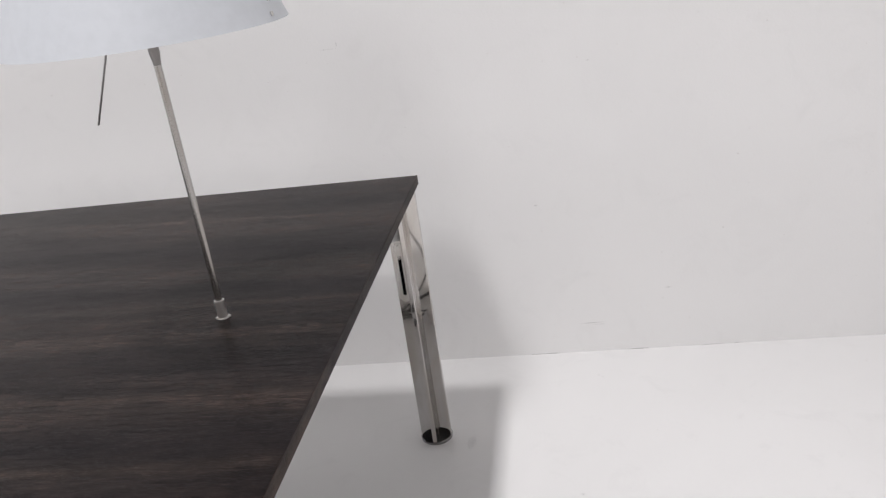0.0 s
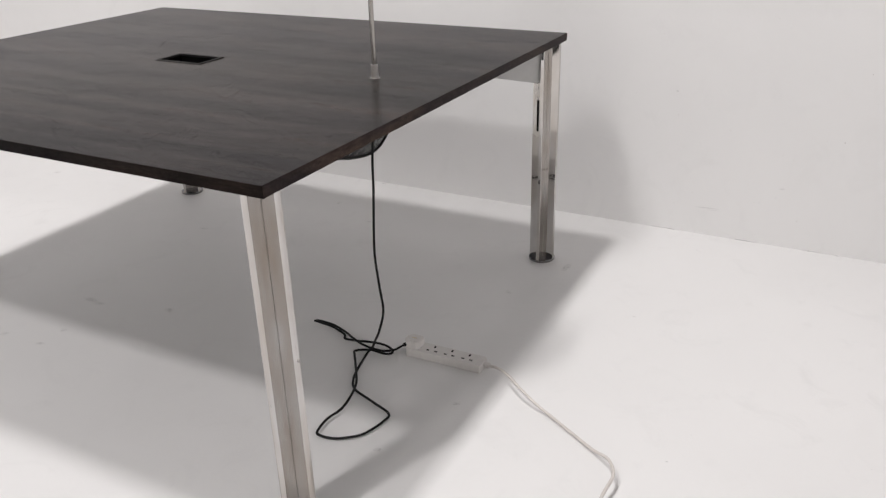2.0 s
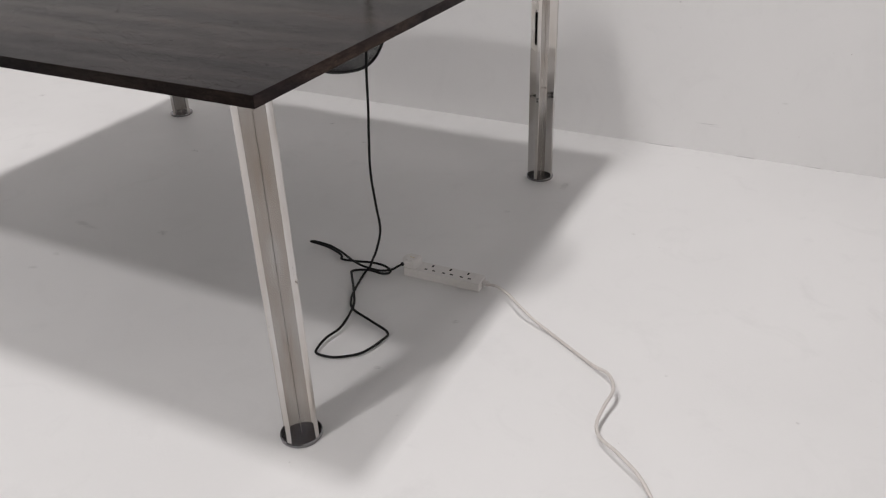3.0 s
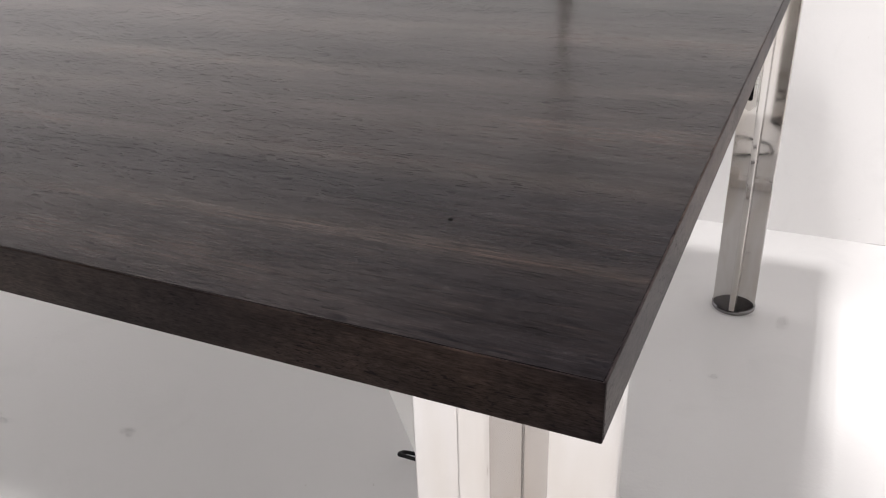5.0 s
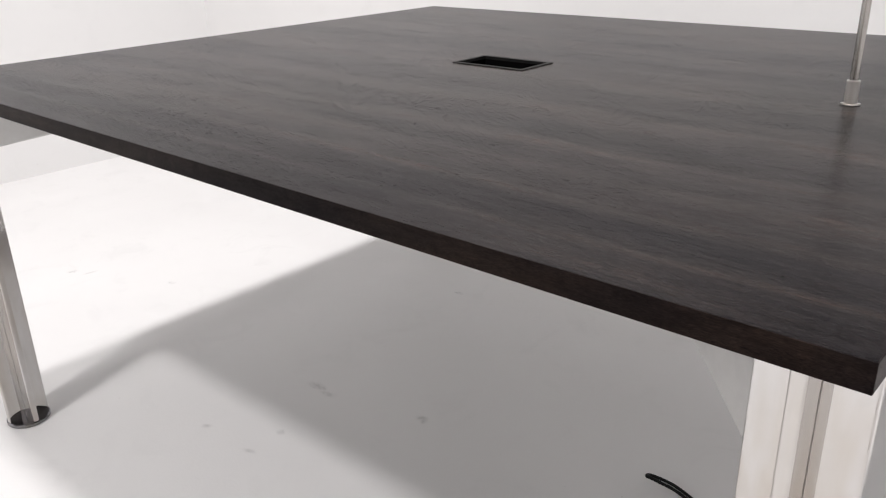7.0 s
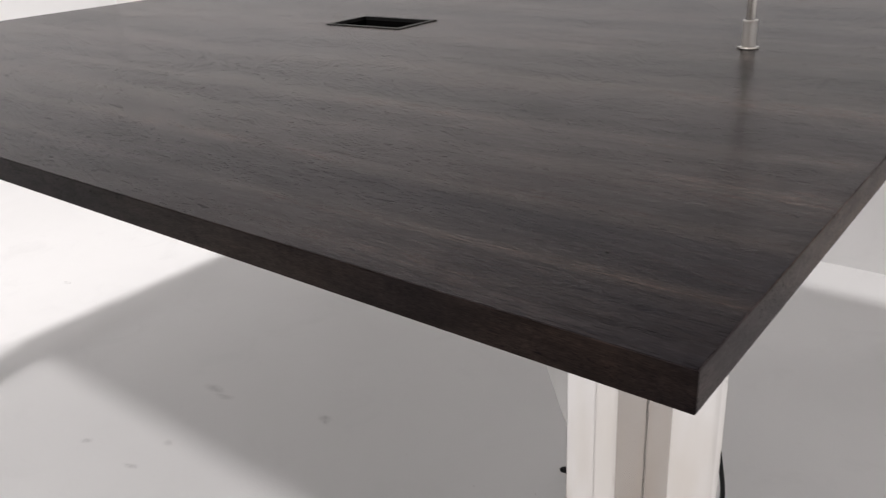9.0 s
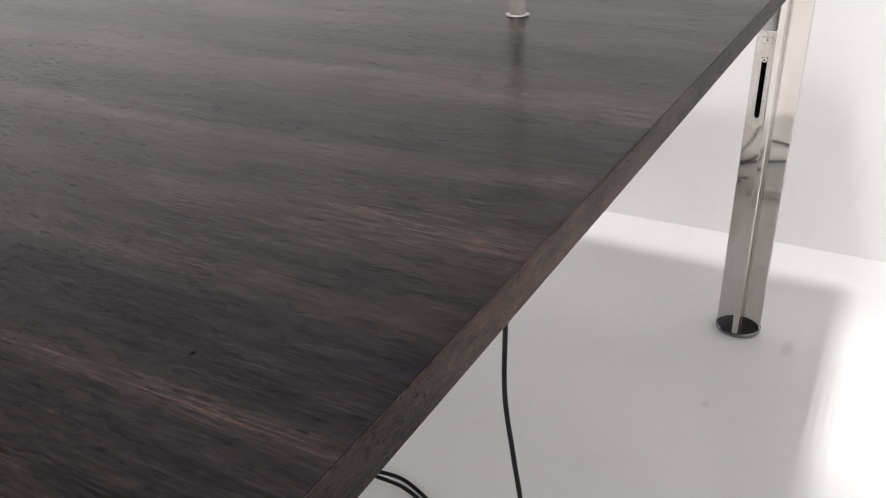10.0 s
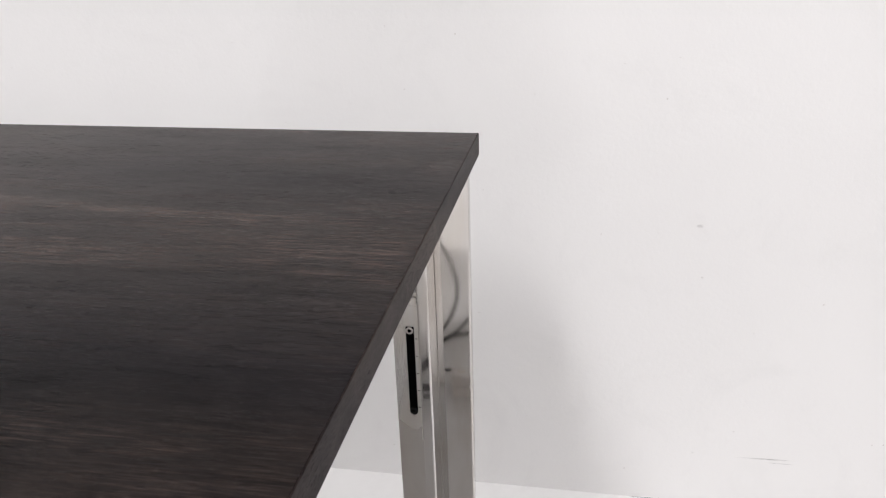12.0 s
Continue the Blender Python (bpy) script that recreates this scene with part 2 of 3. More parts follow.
# ---- mesh helpers ----
def finish(name, bm, mat, smooth=None):
    me = bpy.data.meshes.new(name)
    bmesh.ops.recalc_face_normals(bm, faces=bm.faces[:])
    bm.to_mesh(me)
    bm.free()
    for one in (mat if isinstance(mat, (list, tuple)) else [mat]):
        me.materials.append(one)
    if smooth is not None:
        me.shade_smooth()
        me.set_sharp_from_angle(angle=radians(smooth))
    return me


def part(name, bm, mat, parent, label="", smooth=None):
    ob = new(name, finish(name, bm, mat, smooth))
    ob.parent = parent
    if label:
        tagged(ob, label)
    return ob


def thing(name, at, label, category, group=""):
    ob = new(name)
    ob.location = at
    return tagged(ob, label, category, group)


def box(bm, x0, x1, y0, y1, z0, z1, bevel=0.0, segments=2):
    vs = [bm.verts.new((x, y, z)) for z in (z0, z1) for y in (y0, y1) for x in (x0, x1)]
    fs = [bm.faces.new([vs[i] for i in q]) for q in ((0, 2, 3, 1), (4, 5, 7, 6), (0, 1, 5, 4), (2, 6, 7, 3), (0, 4, 6, 2), (1, 3, 7, 5))]
    if bevel:
        es = {e for f in fs for e in f.edges}
        bmesh.ops.bevel(bm, geom=list(es), offset=bevel, segments=segments, profile=0.5, affect="EDGES")
    return bm


def prism(bm, outline, z0, z1, place=None):
    """Extrudes an outline of (x, y) from z0 to z1; place maps (x, y, z) to the world."""
    place = place or (lambda x, y, z: (x, y, z))
    lo = [bm.verts.new(place(x, y, z0)) for x, y in outline]
    hi = [bm.verts.new(place(x, y, z1)) for x, y in outline]
    bm.faces.new(lo[::-1])
    bm.faces.new(hi)
    for i in range(len(lo)):
        j = (i + 1) % len(lo)
        bm.faces.new((lo[i], lo[j], hi[j], hi[i]))
    return bm


def lathe(bm, profile, segments=40, centre=(0, 0, 0), closed=False):
    """Turns a profile of (radius, z) about the upright axis."""
    rings = []
    for r, z in profile:
        rings.append([bm.verts.new((centre[0] + r * math.cos(a), centre[1] + r * math.sin(a), centre[2] + z))
                      for a in (2 * math.pi * k / segments for k in range(segments))])
    pairs = list(zip(rings, rings[1:])) + ([(rings[-1], rings[0])] if closed else [])
    for a, b in pairs:
        for k in range(segments):
            j = (k + 1) % segments
            bm.faces.new((a[k], a[j], b[j], b[k]))
    if not closed:
        bm.faces.new(rings[0][::-1])
        bm.faces.new(rings[-1])
    return bm


def smooth_line(points, steps=10):
    """A Catmull-Rom line through the points."""
    ps = [Vector(p) for p in points]
    ps = [2 * ps[0] - ps[1]] + ps + [2 * ps[-1] - ps[-2]]
    out = []
    for a, b, c, d in zip(ps, ps[1:], ps[2:], ps[3:]):
        for k in range(steps):
            t = k / steps
            out.append(0.5 * (2 * b + (c - a) * t + (2 * a - 5 * b + 4 * c - d) * t * t + (3 * b - a - 3 * c + d) * t ** 3))
    return out + [ps[-2]]


def tube(bm, line, radius, sides=10):
    """A tube along a line of points."""
    line = [Vector(p) for p in line]
    ring_before, up = None, None
    first = None
    for i, p in enumerate(line):
        way = (line[min(i + 1, len(line) - 1)] - line[max(i - 1, 0)]).normalized()
        if up is None:
            up = way.orthogonal().normalized()
        up = (up - way * up.dot(way)).normalized()
        side = way.cross(up)
        ring = [bm.verts.new(p + radius * (math.cos(a) * up + math.sin(a) * side)) for a in (2 * math.pi * k / sides for k in range(sides))]
        if ring_before:
            for k in range(sides):
                j = (k + 1) % sides
                bm.faces.new((ring_before[k], ring_before[j], ring[j], ring[k]))
        else:
            first = ring
        ring_before = ring
    bm.faces.new(first[::-1])
    bm.faces.new(ring_before)
    return bm


def rounded(w, h, r, steps=5):
    """The outline of a rounded rectangle about the origin."""
    out = []
    for cx, cy, a0 in ((w / 2 - r, h / 2 - r, 0), (-w / 2 + r, h / 2 - r, 90), (-w / 2 + r, -h / 2 + r, 180), (w / 2 - r, -h / 2 + r, 270)):
        for k in range(steps + 1):
            a = radians(a0 + 90 * k / steps)
            out.append((cx + r * math.cos(a), cy + r * math.sin(a)))
    return out


# ---- the room ----
X0, X1, Y0, Y1, ZC = -3.37, 2.9, -9.0, 1.765, 5.6


def structure(name, label, mat, *size):
    ob = new(name, finish(name, box(bmesh.new(), *size), mat))
    return tagged(ob, label, name.split("_")[0], kind="structure")


floor_ob = structure("floor", "white painted studio floor with faint scuffs", FLOOR_PAINT, X0 - 0.2, X1 + 0.2, Y0 - 0.2, Y1 + 0.2, -0.2, 0.0)
wall_n = structure("wall_north", "plain white painted studio wall", WALL_PAINT, X0, X1, Y1, Y1 + 0.2, 0.0, ZC)
structure("wall_west", "plain white painted studio wall", WALL_PAINT, X0 - 0.2, X0, Y0 - 0.2, Y1 + 0.2, 0.0, 2.3)
# Unseen upper part, added dark to dim what the tabletop mirrors.
structure("wall_west_upper", "unseen dark upper wall that dims the tabletop's reflections", UNSEEN_DARK_WALL, X0 - 0.2, X0, Y0 - 0.2, Y1 + 0.2, 2.3, ZC)
# East, south and ceiling are unseen; their tones set bounce and leg reflections.
structure("wall_east", "plain white painted studio wall", WALL_PAINT, X1, X1 + 0.2, Y0 - 0.2, Y1 + 0.2, 0.0, ZC)
structure("wall_south", "unseen grey wall toned for fill light and leg reflections", UNSEEN_GREY_WALL, X0, X1, Y0 - 0.2, Y0, 0.0, ZC)
structure("ceiling", "unseen grey ceiling toned to limit bounced light", UNSEEN_CEILING, X0 - 0.2, X1 + 0.2, Y0 - 0.2, Y1 + 0.2, ZC, ZC + 0.2)

# ---- ceiling lights ----
for lamp_y, watts, tubes in LAMP_ROWS:
    light = thing("ceiling_light", (LAMP_X, lamp_y, LAMP_Z), "white hanging studio ceiling light", "light", "row of ceiling lights")
    b = bmesh.new()
    box(b, -0.22, 0.22, -0.33, 0.33, 0.0, 0.09, 0.012)
    part("housing", b, SILVER, light)
    for dy in (-0.25, 0.25):
        b = bmesh.new()
        tube(b, [(0, dy, 0.085), (0, dy, ZC - LAMP_Z + 0.005)], 0.005, 8)
        part("hanger", b, BRUSHED, light)

# ---- the table ----
W, D, TOP, THICK = 1.6, 1.4, 0.72, 0.0215
BAND = 0.001
table = thing("meeting_table", (0, 0, 0), "dark wenge veneer meeting table on polished chrome cross-section legs", "table")
CX0, CX1, CY0, CY1 = -0.887, -0.733, 0.657, 0.750


def top_with_hole():
    b = bmesh.new()
    xs, ys = [-W + BAND, CX0 + 0.004, CX1 - 0.004, -BAND], [BAND, CY0 + 0.004, CY1 - 0.004, D - BAND]
    z0, z1 = TOP - THICK, TOP
    grid = {(i, j, k): b.verts.new((xs[i], ys[j], z)) for i in range(4) for j in range(4) for k, z in enumerate((z0, z1))}
    for i in range(3):
        for j in range(3):
            if (i, j) == (1, 1):
                continue
            for k in (0, 1):
                f = b.faces.new([grid[i, j, k], grid[i + 1, j, k], grid[i + 1, j + 1, k], grid[i, j + 1, k]])
                f.material_index = 1 - k
    for i in range(3):
        for j in (0, 3):
            b.faces.new([grid[i, j, 0], grid[i + 1, j, 0], grid[i + 1, j, 1], grid[i, j, 1]])
            b.faces.new([grid[j, i, 0], grid[j, i + 1, 0], grid[j, i + 1, 1], grid[j, i, 1]])
    for a, c in (((1, 1), (2, 1)), ((2, 1), (2, 2)), ((2, 2), (1, 2)), ((1, 2), (1, 1))):
        b.faces.new([grid[a + (0,)], grid[c + (0,)], grid[c + (1,)], grid[a + (1,)]])
    return b


part("tabletop", top_with_hole(), [WOOD_TOP, UNDERSIDE], table)
for x0, x1, y0, y1, mat in ((-W, 0, 0, BAND, EDGE_SHADED_X), (-W, 0, D - BAND, D, EDGE_SHADED_X), (-W, -W + BAND, BAND, D - BAND, EDGE_LIT_Y), (-BAND, 0, BAND, D - BAND, EDGE_LIT_Y)):
    part("edge_band", box(bmesh.new(), x0, x1, y0, y1, TOP - THICK - 0.0002, TOP - 0.00005, 0.0005, 2), mat, table, "thin dark veneer edge band, toned for the light on its side")

b = bmesh.new()
lathe(b, [(0.0011, -0.0002), (0.0011, 0.0002)], 12, (-0.0868, 0.087, TOP))
part("screw_hole", b, HOLE_SHADE, table, "tiny dark screw hole")

# cable opening
b = bmesh.new()
for x0, x1, y0, y1 in ((CX0, CX1, CY0, CY0 + 0.007), (CX0, CX1, CY1 - 0.007, CY1), (CX0, CX0 + 0.007, CY0 + 0.007, CY1 - 0.007), (CX1 - 0.007, CX1, CY0 + 0.007, CY1 - 0.007)):
    box(b, x0, x1, y0, y1, TOP - 0.004, TOP + 0.0016)
rim = part("cable_opening", b, BLACK_METAL, table, "open black metal cable access frame")
# Closed box added below, coloured near-black for the shade in the open hole.
b = bmesh.new()
for x0, x1, y0, y1 in ((CX0 + 0.0045, CX1 - 0.0045, CY0 + 0.0045, CY0 + 0.006), (CX0 + 0.0045, CX1 - 0.0045, CY1 - 0.006, CY1 - 0.0045),
                       (CX0 + 0.0045, CX0 + 0.006, CY0 + 0.006, CY1 - 0.006), (CX1 - 0.006, CX1 - 0.0045, CY0 + 0.006, CY1 - 0.006)):
    box(b, x0, x1, y0, y1, TOP - 0.075, TOP - 0.0042)
box(b, CX0 + 0.0045, CX1 - 0.0045, CY0 + 0.0045, CY1 - 0.0045, TOP - 0.078, TOP - 0.0752)
part("shade_liner", b, HOLE_SHADE, rim)

# legs
ARM, HALF = 0.0402, 0.0057


def cross_outline(arm, half, r=0.0022, fillet=0.0003):
    """A cross with rounded tips and tight inner corners."""
    quarter = []
    for k in range(7):
        a = radians(90 * k / 6)
        quarter.append((arm - r + r * math.cos(a), half - r + r * math.sin(a)))
    for k in range(3):
        a = radians(270 - 90 * k / 2)
        quarter.append((half + fillet + fillet * math.cos(a), half + fillet + fillet * math.sin(a)))
    mirror = [(y, x) for x, y in quarter[6::-1]]
    one = quarter + mirror
    out = []
    for q in range(4):
        c, s = round(math.cos(math.pi / 2 * q)), round(math.sin(math.pi / 2 * q))
        out += [(c * x - s * y, s * x + c * y) for x, y in one]
    return out


def slot_plate(turned):
    """A plate with a slotted hole on an arm's face; its outline in (u, z), extruded by its thickness."""
    b = bmesh.new()
    t = 0.0012
    u0, u1, z1, z0 = 0.0075, ARM - 0.0015, 0.575, 0.409
    s0, s1 = 0.0174, 0.0262
    low, high = 0.4265, 0.533
    um = (s0 + s1) / 2

    def put(u, v, z):
        return (-u, -HALF - v, z) if not turned else (-HALF - v, -u, z)
    outer = [(u0, z1), (u1, z1), (u1, z0 + 0.012), (um + 0.003, z0), (um - 0.003, z0), (u0, z0 + 0.012)]
    inner = [(s0, high), (s1, high), (s1, low + 0.004), (um + 0.001, low), (um - 0.001, low), (s0, low + 0.004)]
    rings = [[b.verts.new(put(u, v, z)) for u, z in ring] for ring in (outer, inner) for v in (0.0, t)]
    ob, of, ib, inf = rings
    for k in range(6):
        j = (k + 1) % 6
        b.faces.new((of[k], of[j], inf[j], inf[k]))
        b.faces.new((ob[k], ob[j], of[j], of[k]))
        b.faces.new((ib[k], ib[j], inf[j], inf[k]))
    return b, put, t, um


def leg(cx, cy, quarter):
    m = pose(cx, cy, 0, 0, 0, quarter)
    b = bmesh.new()
    prism(b, cross_outline(ARM, HALF), 0.009, TOP - THICK)
    post = part("leg", b, CHROME, table, "polished chrome cross-section leg")
    post.matrix_basis = m
    b = bmesh.new()
    lathe(b, [(0.0405, 0.0), (0.0415, 0.0015), (0.0415, 0.0075), (0.0400, 0.009)], 48)
    foot = part("foot_disc", b, DARK_CHROME, post, "dark chrome foot disc", 40)
    b = bmesh.new()
    lathe(b, [(0.0414, 0.0012), (0.0422, 0.0020), (0.0422, 0.0072), (0.0414, 0.0080)], 48, closed=True)
    part("foot_rim", b, FOOT_RIM, foot, "grey chrome rim", 40)
    # Thin dark strips added for the dark reflection in each inner corner.
    for qx, qy in ((1, 1), (-1, 1), (-1, -1), (1, -1)):
        b = bmesh.new()
        tube(b, [(qx * (HALF + 0.0003), qy * (HALF + 0.0003), 0.010), (qx * (HALF + 0.0003), qy * (HALF + 0.0003), TOP - THICK - 0.0005)], 0.00016, 6)
        part("corner_dark_line", b, CORNER_DARK, post, "dark line for the reflection in the inner corner")
    for turned in (False, True):
        b, put, t, um = slot_plate(turned)
        part("slot_plate", b, BRUSHED, post, "brushed steel plate with a black slot")
        b = bmesh.new()
        quad = [put(um + du, 0.0006, z) for du, z in ((-0.0043, 0.4275), (0.0043, 0.4275), (0.0043, 0.5325), (-0.0043, 0.5325))]
        b.faces.new([b.verts.new(p) for p in quad])
        back = bmesh.ops.extrude_face_region(b, geom=b.faces[:])
        shift = Vector(put(0, 0.0003, 0)) - Vector(put(0, 0, 0))
        bmesh.ops.translate(b, verts=[v for v in back["geom"] if isinstance(v, bmesh.types.BMVert)], vec=shift)
        part("slot", b, HOLE_SHADE, post, "black slot in the plate")
        cover = bmesh.new()
        ends = [put(um + du, w, z) for w in (t, t + 0.0008) for du, z in ((-0.0085, 0.557), (0.0085, 0.557), (0.0085, 0.567), (-0.0085, 0.567))]
        vs = [cover.verts.new(p) for p in ends]
        for q in ((0, 1, 2, 3), (4, 5, 6, 7), (0, 1, 5, 4), (1, 2, 6, 5), (2, 3, 7, 6), (3, 0, 4, 7)):
            cover.faces.new([vs[i] for i in q])
        part("bolt_recess", cover, BLACK_METAL, post, "small dark bolt recess")
        inlay = bmesh.new()
        ends = [put(um + du, w, z) for w in (t + 0.0004, t + 0.0012) for du, z in ((-0.0081, 0.5574), (0.0081, 0.5574), (0.0081, 0.5666), (-0.0081, 0.5666))]
        vs = [inlay.verts.new(p) for p in ends]
        for q in ((0, 1, 2, 3), (4, 5, 6, 7), (0, 1, 5, 4), (1, 2, 6, 5), (2, 3, 7, 6), (3, 0, 4, 7)):
            inlay.faces.new([vs[i] for i in q])
        part("bolt_plate", inlay, BRUSHED, post, "small steel plate with a dark outline")
        for z, r, mat in ((0.529, 0.0040, CHROME), (0.4335, 0.0036, BLACK_METAL), (0.562, 0.0032, BRUSHED)):
            b = bmesh.new()
            c0, c1 = Vector(put(um, t - 0.001, z)), Vector(put(um, t + 0.0016, z))
            tube(b, [c0, c1], r, 16)
            screw = part("screw", b, mat, post, "small socket screw", 40)
            b = bmesh.new()
            tube(b, [c1 - (c1 - c0) * 0.2, c1 + (c1 - c0) * 0.06], r * 0.5, 6)
            part("hex_socket", b, HOLE_SHADE, screw)
        b = bmesh.new()
        for k in range(5):
            z = 0.437 + k * 0.0205
            corners = [put(um + 0.0062 - 0.0145, t + w, zz) for w in (0.0, 0.0003) for zz in (z, z + 0.0009)] + \
                      [put(um + 0.0092 - 0.0145, t + w, zz) for w in (0.0, 0.0003) for zz in (z, z + 0.0009)]
            vs = [b.verts.new(p) for p in corners]
            for q in ((0, 1, 3, 2), (4, 6, 7, 5), (0, 2, 6, 4), (1, 5, 7, 3), (0, 4, 5, 1), (2, 3, 7, 6)):
                b.faces.new([vs[i] for i in q])
        part("height_marks", b, ENGRAVED, post)
    return post


def support_arm(cx, cy, sx, sy):
    """A tapered arm from the leg's inner corner towards the middle of the table."""
    b = bmesh.new()
    d, s = Vector((sx, sy, 0)).normalized(), Vector((-sy, sx, 0)).normalized()
    far = Vector((-W / 2 - cx, D / 2 - cy, 0)).dot(d) - 0.04
    line = [(0.012, 0.580), (0.05, 0.585), (0.14, 0.604), (0.30, 0.636), (0.48, 0.652), (far, 0.655)]
    rows = []
    for u, low in line:
        p = Vector((cx, cy, 0)) + d * u
        rows.append([b.verts.new(p + s * w + Vector((0, 0, z))) for w, z in ((-0.016, low + 0.003), (-0.013, low), (0.013, low), (0.016, low + 0.003), (0.016, TOP - THICK), (-0.016, TOP - THICK))])
    for a, c in zip(rows, rows[1:]):
        for k in range(6):
            j = (k + 1) % 6
            b.faces.new((a[k], a[j], c[j], c[k]))
    b.faces.new(rows[0])
    b.faces.new(rows[-1])
    part("support_arm", b, ARM_PAINT, table, "tapered silver-painted support arm under the top")


for cx, cy, quarter, sx, sy in ((-0.044, D - 0.0415, 0, -1, -1), (-W + 0.042, D - 0.042, 90, 1, -1), (-W + 0.042, 0.042, 180, 1, 1), (-0.0422, 0.0415, 270, -1, 1)):
    leg(cx, cy, quarter)
    support_arm(cx, cy, sx, sy)

# cable tray under the top
TRAY = [(0.460, 0.697), (0.468, 0.650), (0.495, 0.602), (0.545, 0.566), (0.602, 0.545), (0.660, 0.531), (0.705, 0.525), (0.750, 0.529), (0.788, 0.547), (0.817, 0.578), (0.840, 0.632), (0.850, 0.697)]
hoop = [(p.x, p.y) for p in smooth_line([(y, z, 0) for y, z in TRAY], 6)]
TX0, TX1 = -1.33, -0.262
tray = part("cable_tray", tube(bmesh.new(), [(TX1, y, z) for y, z in hoop], 0.0036, 8), BLACK_METAL, table, "black net cable tray hanging under the top", 60)
part("end_hoop", tube(bmesh.new(), [(TX0, y, z) for y, z in hoop], 0.0036, 8), BLACK_METAL, tray, "", 60)


def wire(b, p, q, r=0.00055):
    tube(b, [p, q], r, 4)


b = bmesh.new()
lowest = {}
for x in (TX1, TX0):
    for k in range(1, 116):
        y = 0.460 + k * 0.39 / 116
        z = max(0.5, min(np.interp(y, [h[0] for h in hoop], [h[1] for h in hoop]), 0.697))
        wire(b, (x, y, z), (x, y, 0.697))
    for k in range(1, 51):
        z = 0.5255 + k * 0.0034
        left = np.interp(-z, [-h[1] for h in hoop[:36]], [h[0] for h in hoop[:36]])
        right = np.interp(z, [h[1] for h in hoop[37:]], [h[0] for h in hoop[37:]])
        wire(b, (x, left, z), (x, right, z))
tagged(part("end_net", b, MESH_WIRE, tray, "fine black net"), kind="stuff")
b = bmesh.new()
for k in range(0, 240):
    x = TX0 + (TX1 - TX0) * k / 239
    tube(b, [(x, y, z) for y, z in hoop[::3]], 0.0006, 4)
for y, z in hoop[::1]:
    wire(b, (TX0, y, z), (TX1, y, z))
tagged(part("basket_net", b, MESH_WIRE, tray, "fine black net"), kind="stuff")

# ---- the lamp on the table ----
LX, LY = -0.2220, 0.692
lamp = thing("table_lamp", (LX, LY, TOP), "table lamp with a white drum shade on a slim steel pole", "lamp")
b = bmesh.new()
lathe(b, [(0.0098, 0.0002), (0.0102, 0.001), (0.0098, 0.0020), (0.0084, 0.0027)], 32)
for a in (20, 200):
    c, s = math.cos(radians(a)), math.sin(radians(a))
    prism(b, [(c * 0.0076 + x * c - y * s, s * 0.0076 + x * s + y * c) for x, y in rounded(0.0095, 0.0085, 0.004)], 0.0004, 0.0026)
part("base_flange", b, SATIN, lamp, "small chrome mounting flange", 40)
b = bmesh.new()
lathe(b, [(0.0084, 0.0026), (0.0081, 0.0292), (0.0086, 0.0297), (0.0086, 0.0322), (0.0076, 0.0329)], 32)
part("collar", b, SATIN, lamp, "satin steel collar", 40)
b = bmesh.new()
lathe(b, [(0.0056, 0.032), (0.0056, 0.800)], 24)
part("pole", b, POLE_STEEL, lamp, "slim steel pole", 40)
b = bmesh.new()
lathe(b, [(0.0057, 0.416), (0.0066, 0.424), (0.0080, 0.433), (0.0082, 0.458), (0.0072, 0.461)], 28)
part("joint", b, DARK_STEEL, lamp, "steel joint below the shade", 40)
# the shade
RIM, CROWN, RB, RT = 0.459, 0.800, 0.201, 0.082
b = bmesh.new()
lathe(b, [(RB, RIM), (RT, CROWN), (RT - 0.0025, CROWN), (RB - 0.0025, RIM)], 96, closed=True)
shade = part("shade", b, SHADE_WHITE, lamp, "white tapered drum shade", 40)
b = bmesh.new()
for a in (90, 210, 330):
    c, s = math.cos(radians(a)), math.sin(radians(a))
    tube(b, [(0.004 * c, 0.004 * s, 0.795), ((RT - 0.001) * c, (RT - 0.001) * s, 0.800)], 0.0022, 8)
part("spider", b, BRUSHED, shade, "steel shade carrier")
for dz, da in ((0.010, 0.0), (0.030, 3.0)):
    a = radians(-8 + da)
    r = RB - (RB - RT) * dz / (CROWN - RIM)
    b = bmesh.new()
    tube(b, [((r - 0.002) * math.cos(a), (r - 0.002) * math.sin(a), RIM + dz), ((r + 0.002) * math.cos(a), (r + 0.002) * math.sin(a), RIM + dz)], 0.0035, 12)
    part("rivet", b, BRUSHED, shade, "small steel rivet at the seam")
b = bmesh.new()
tube(b, [(-0.1365, 0.030, 0.333), (-0.0855, 0.017, 0.435), (-0.035, 0.004, 0.556), (-0.004, 0.0, 0.616)], 0.0017, 10)
part("handle_rod", b, DARK_STEEL, lamp, "thin slanting steel rod below the shade", 60)

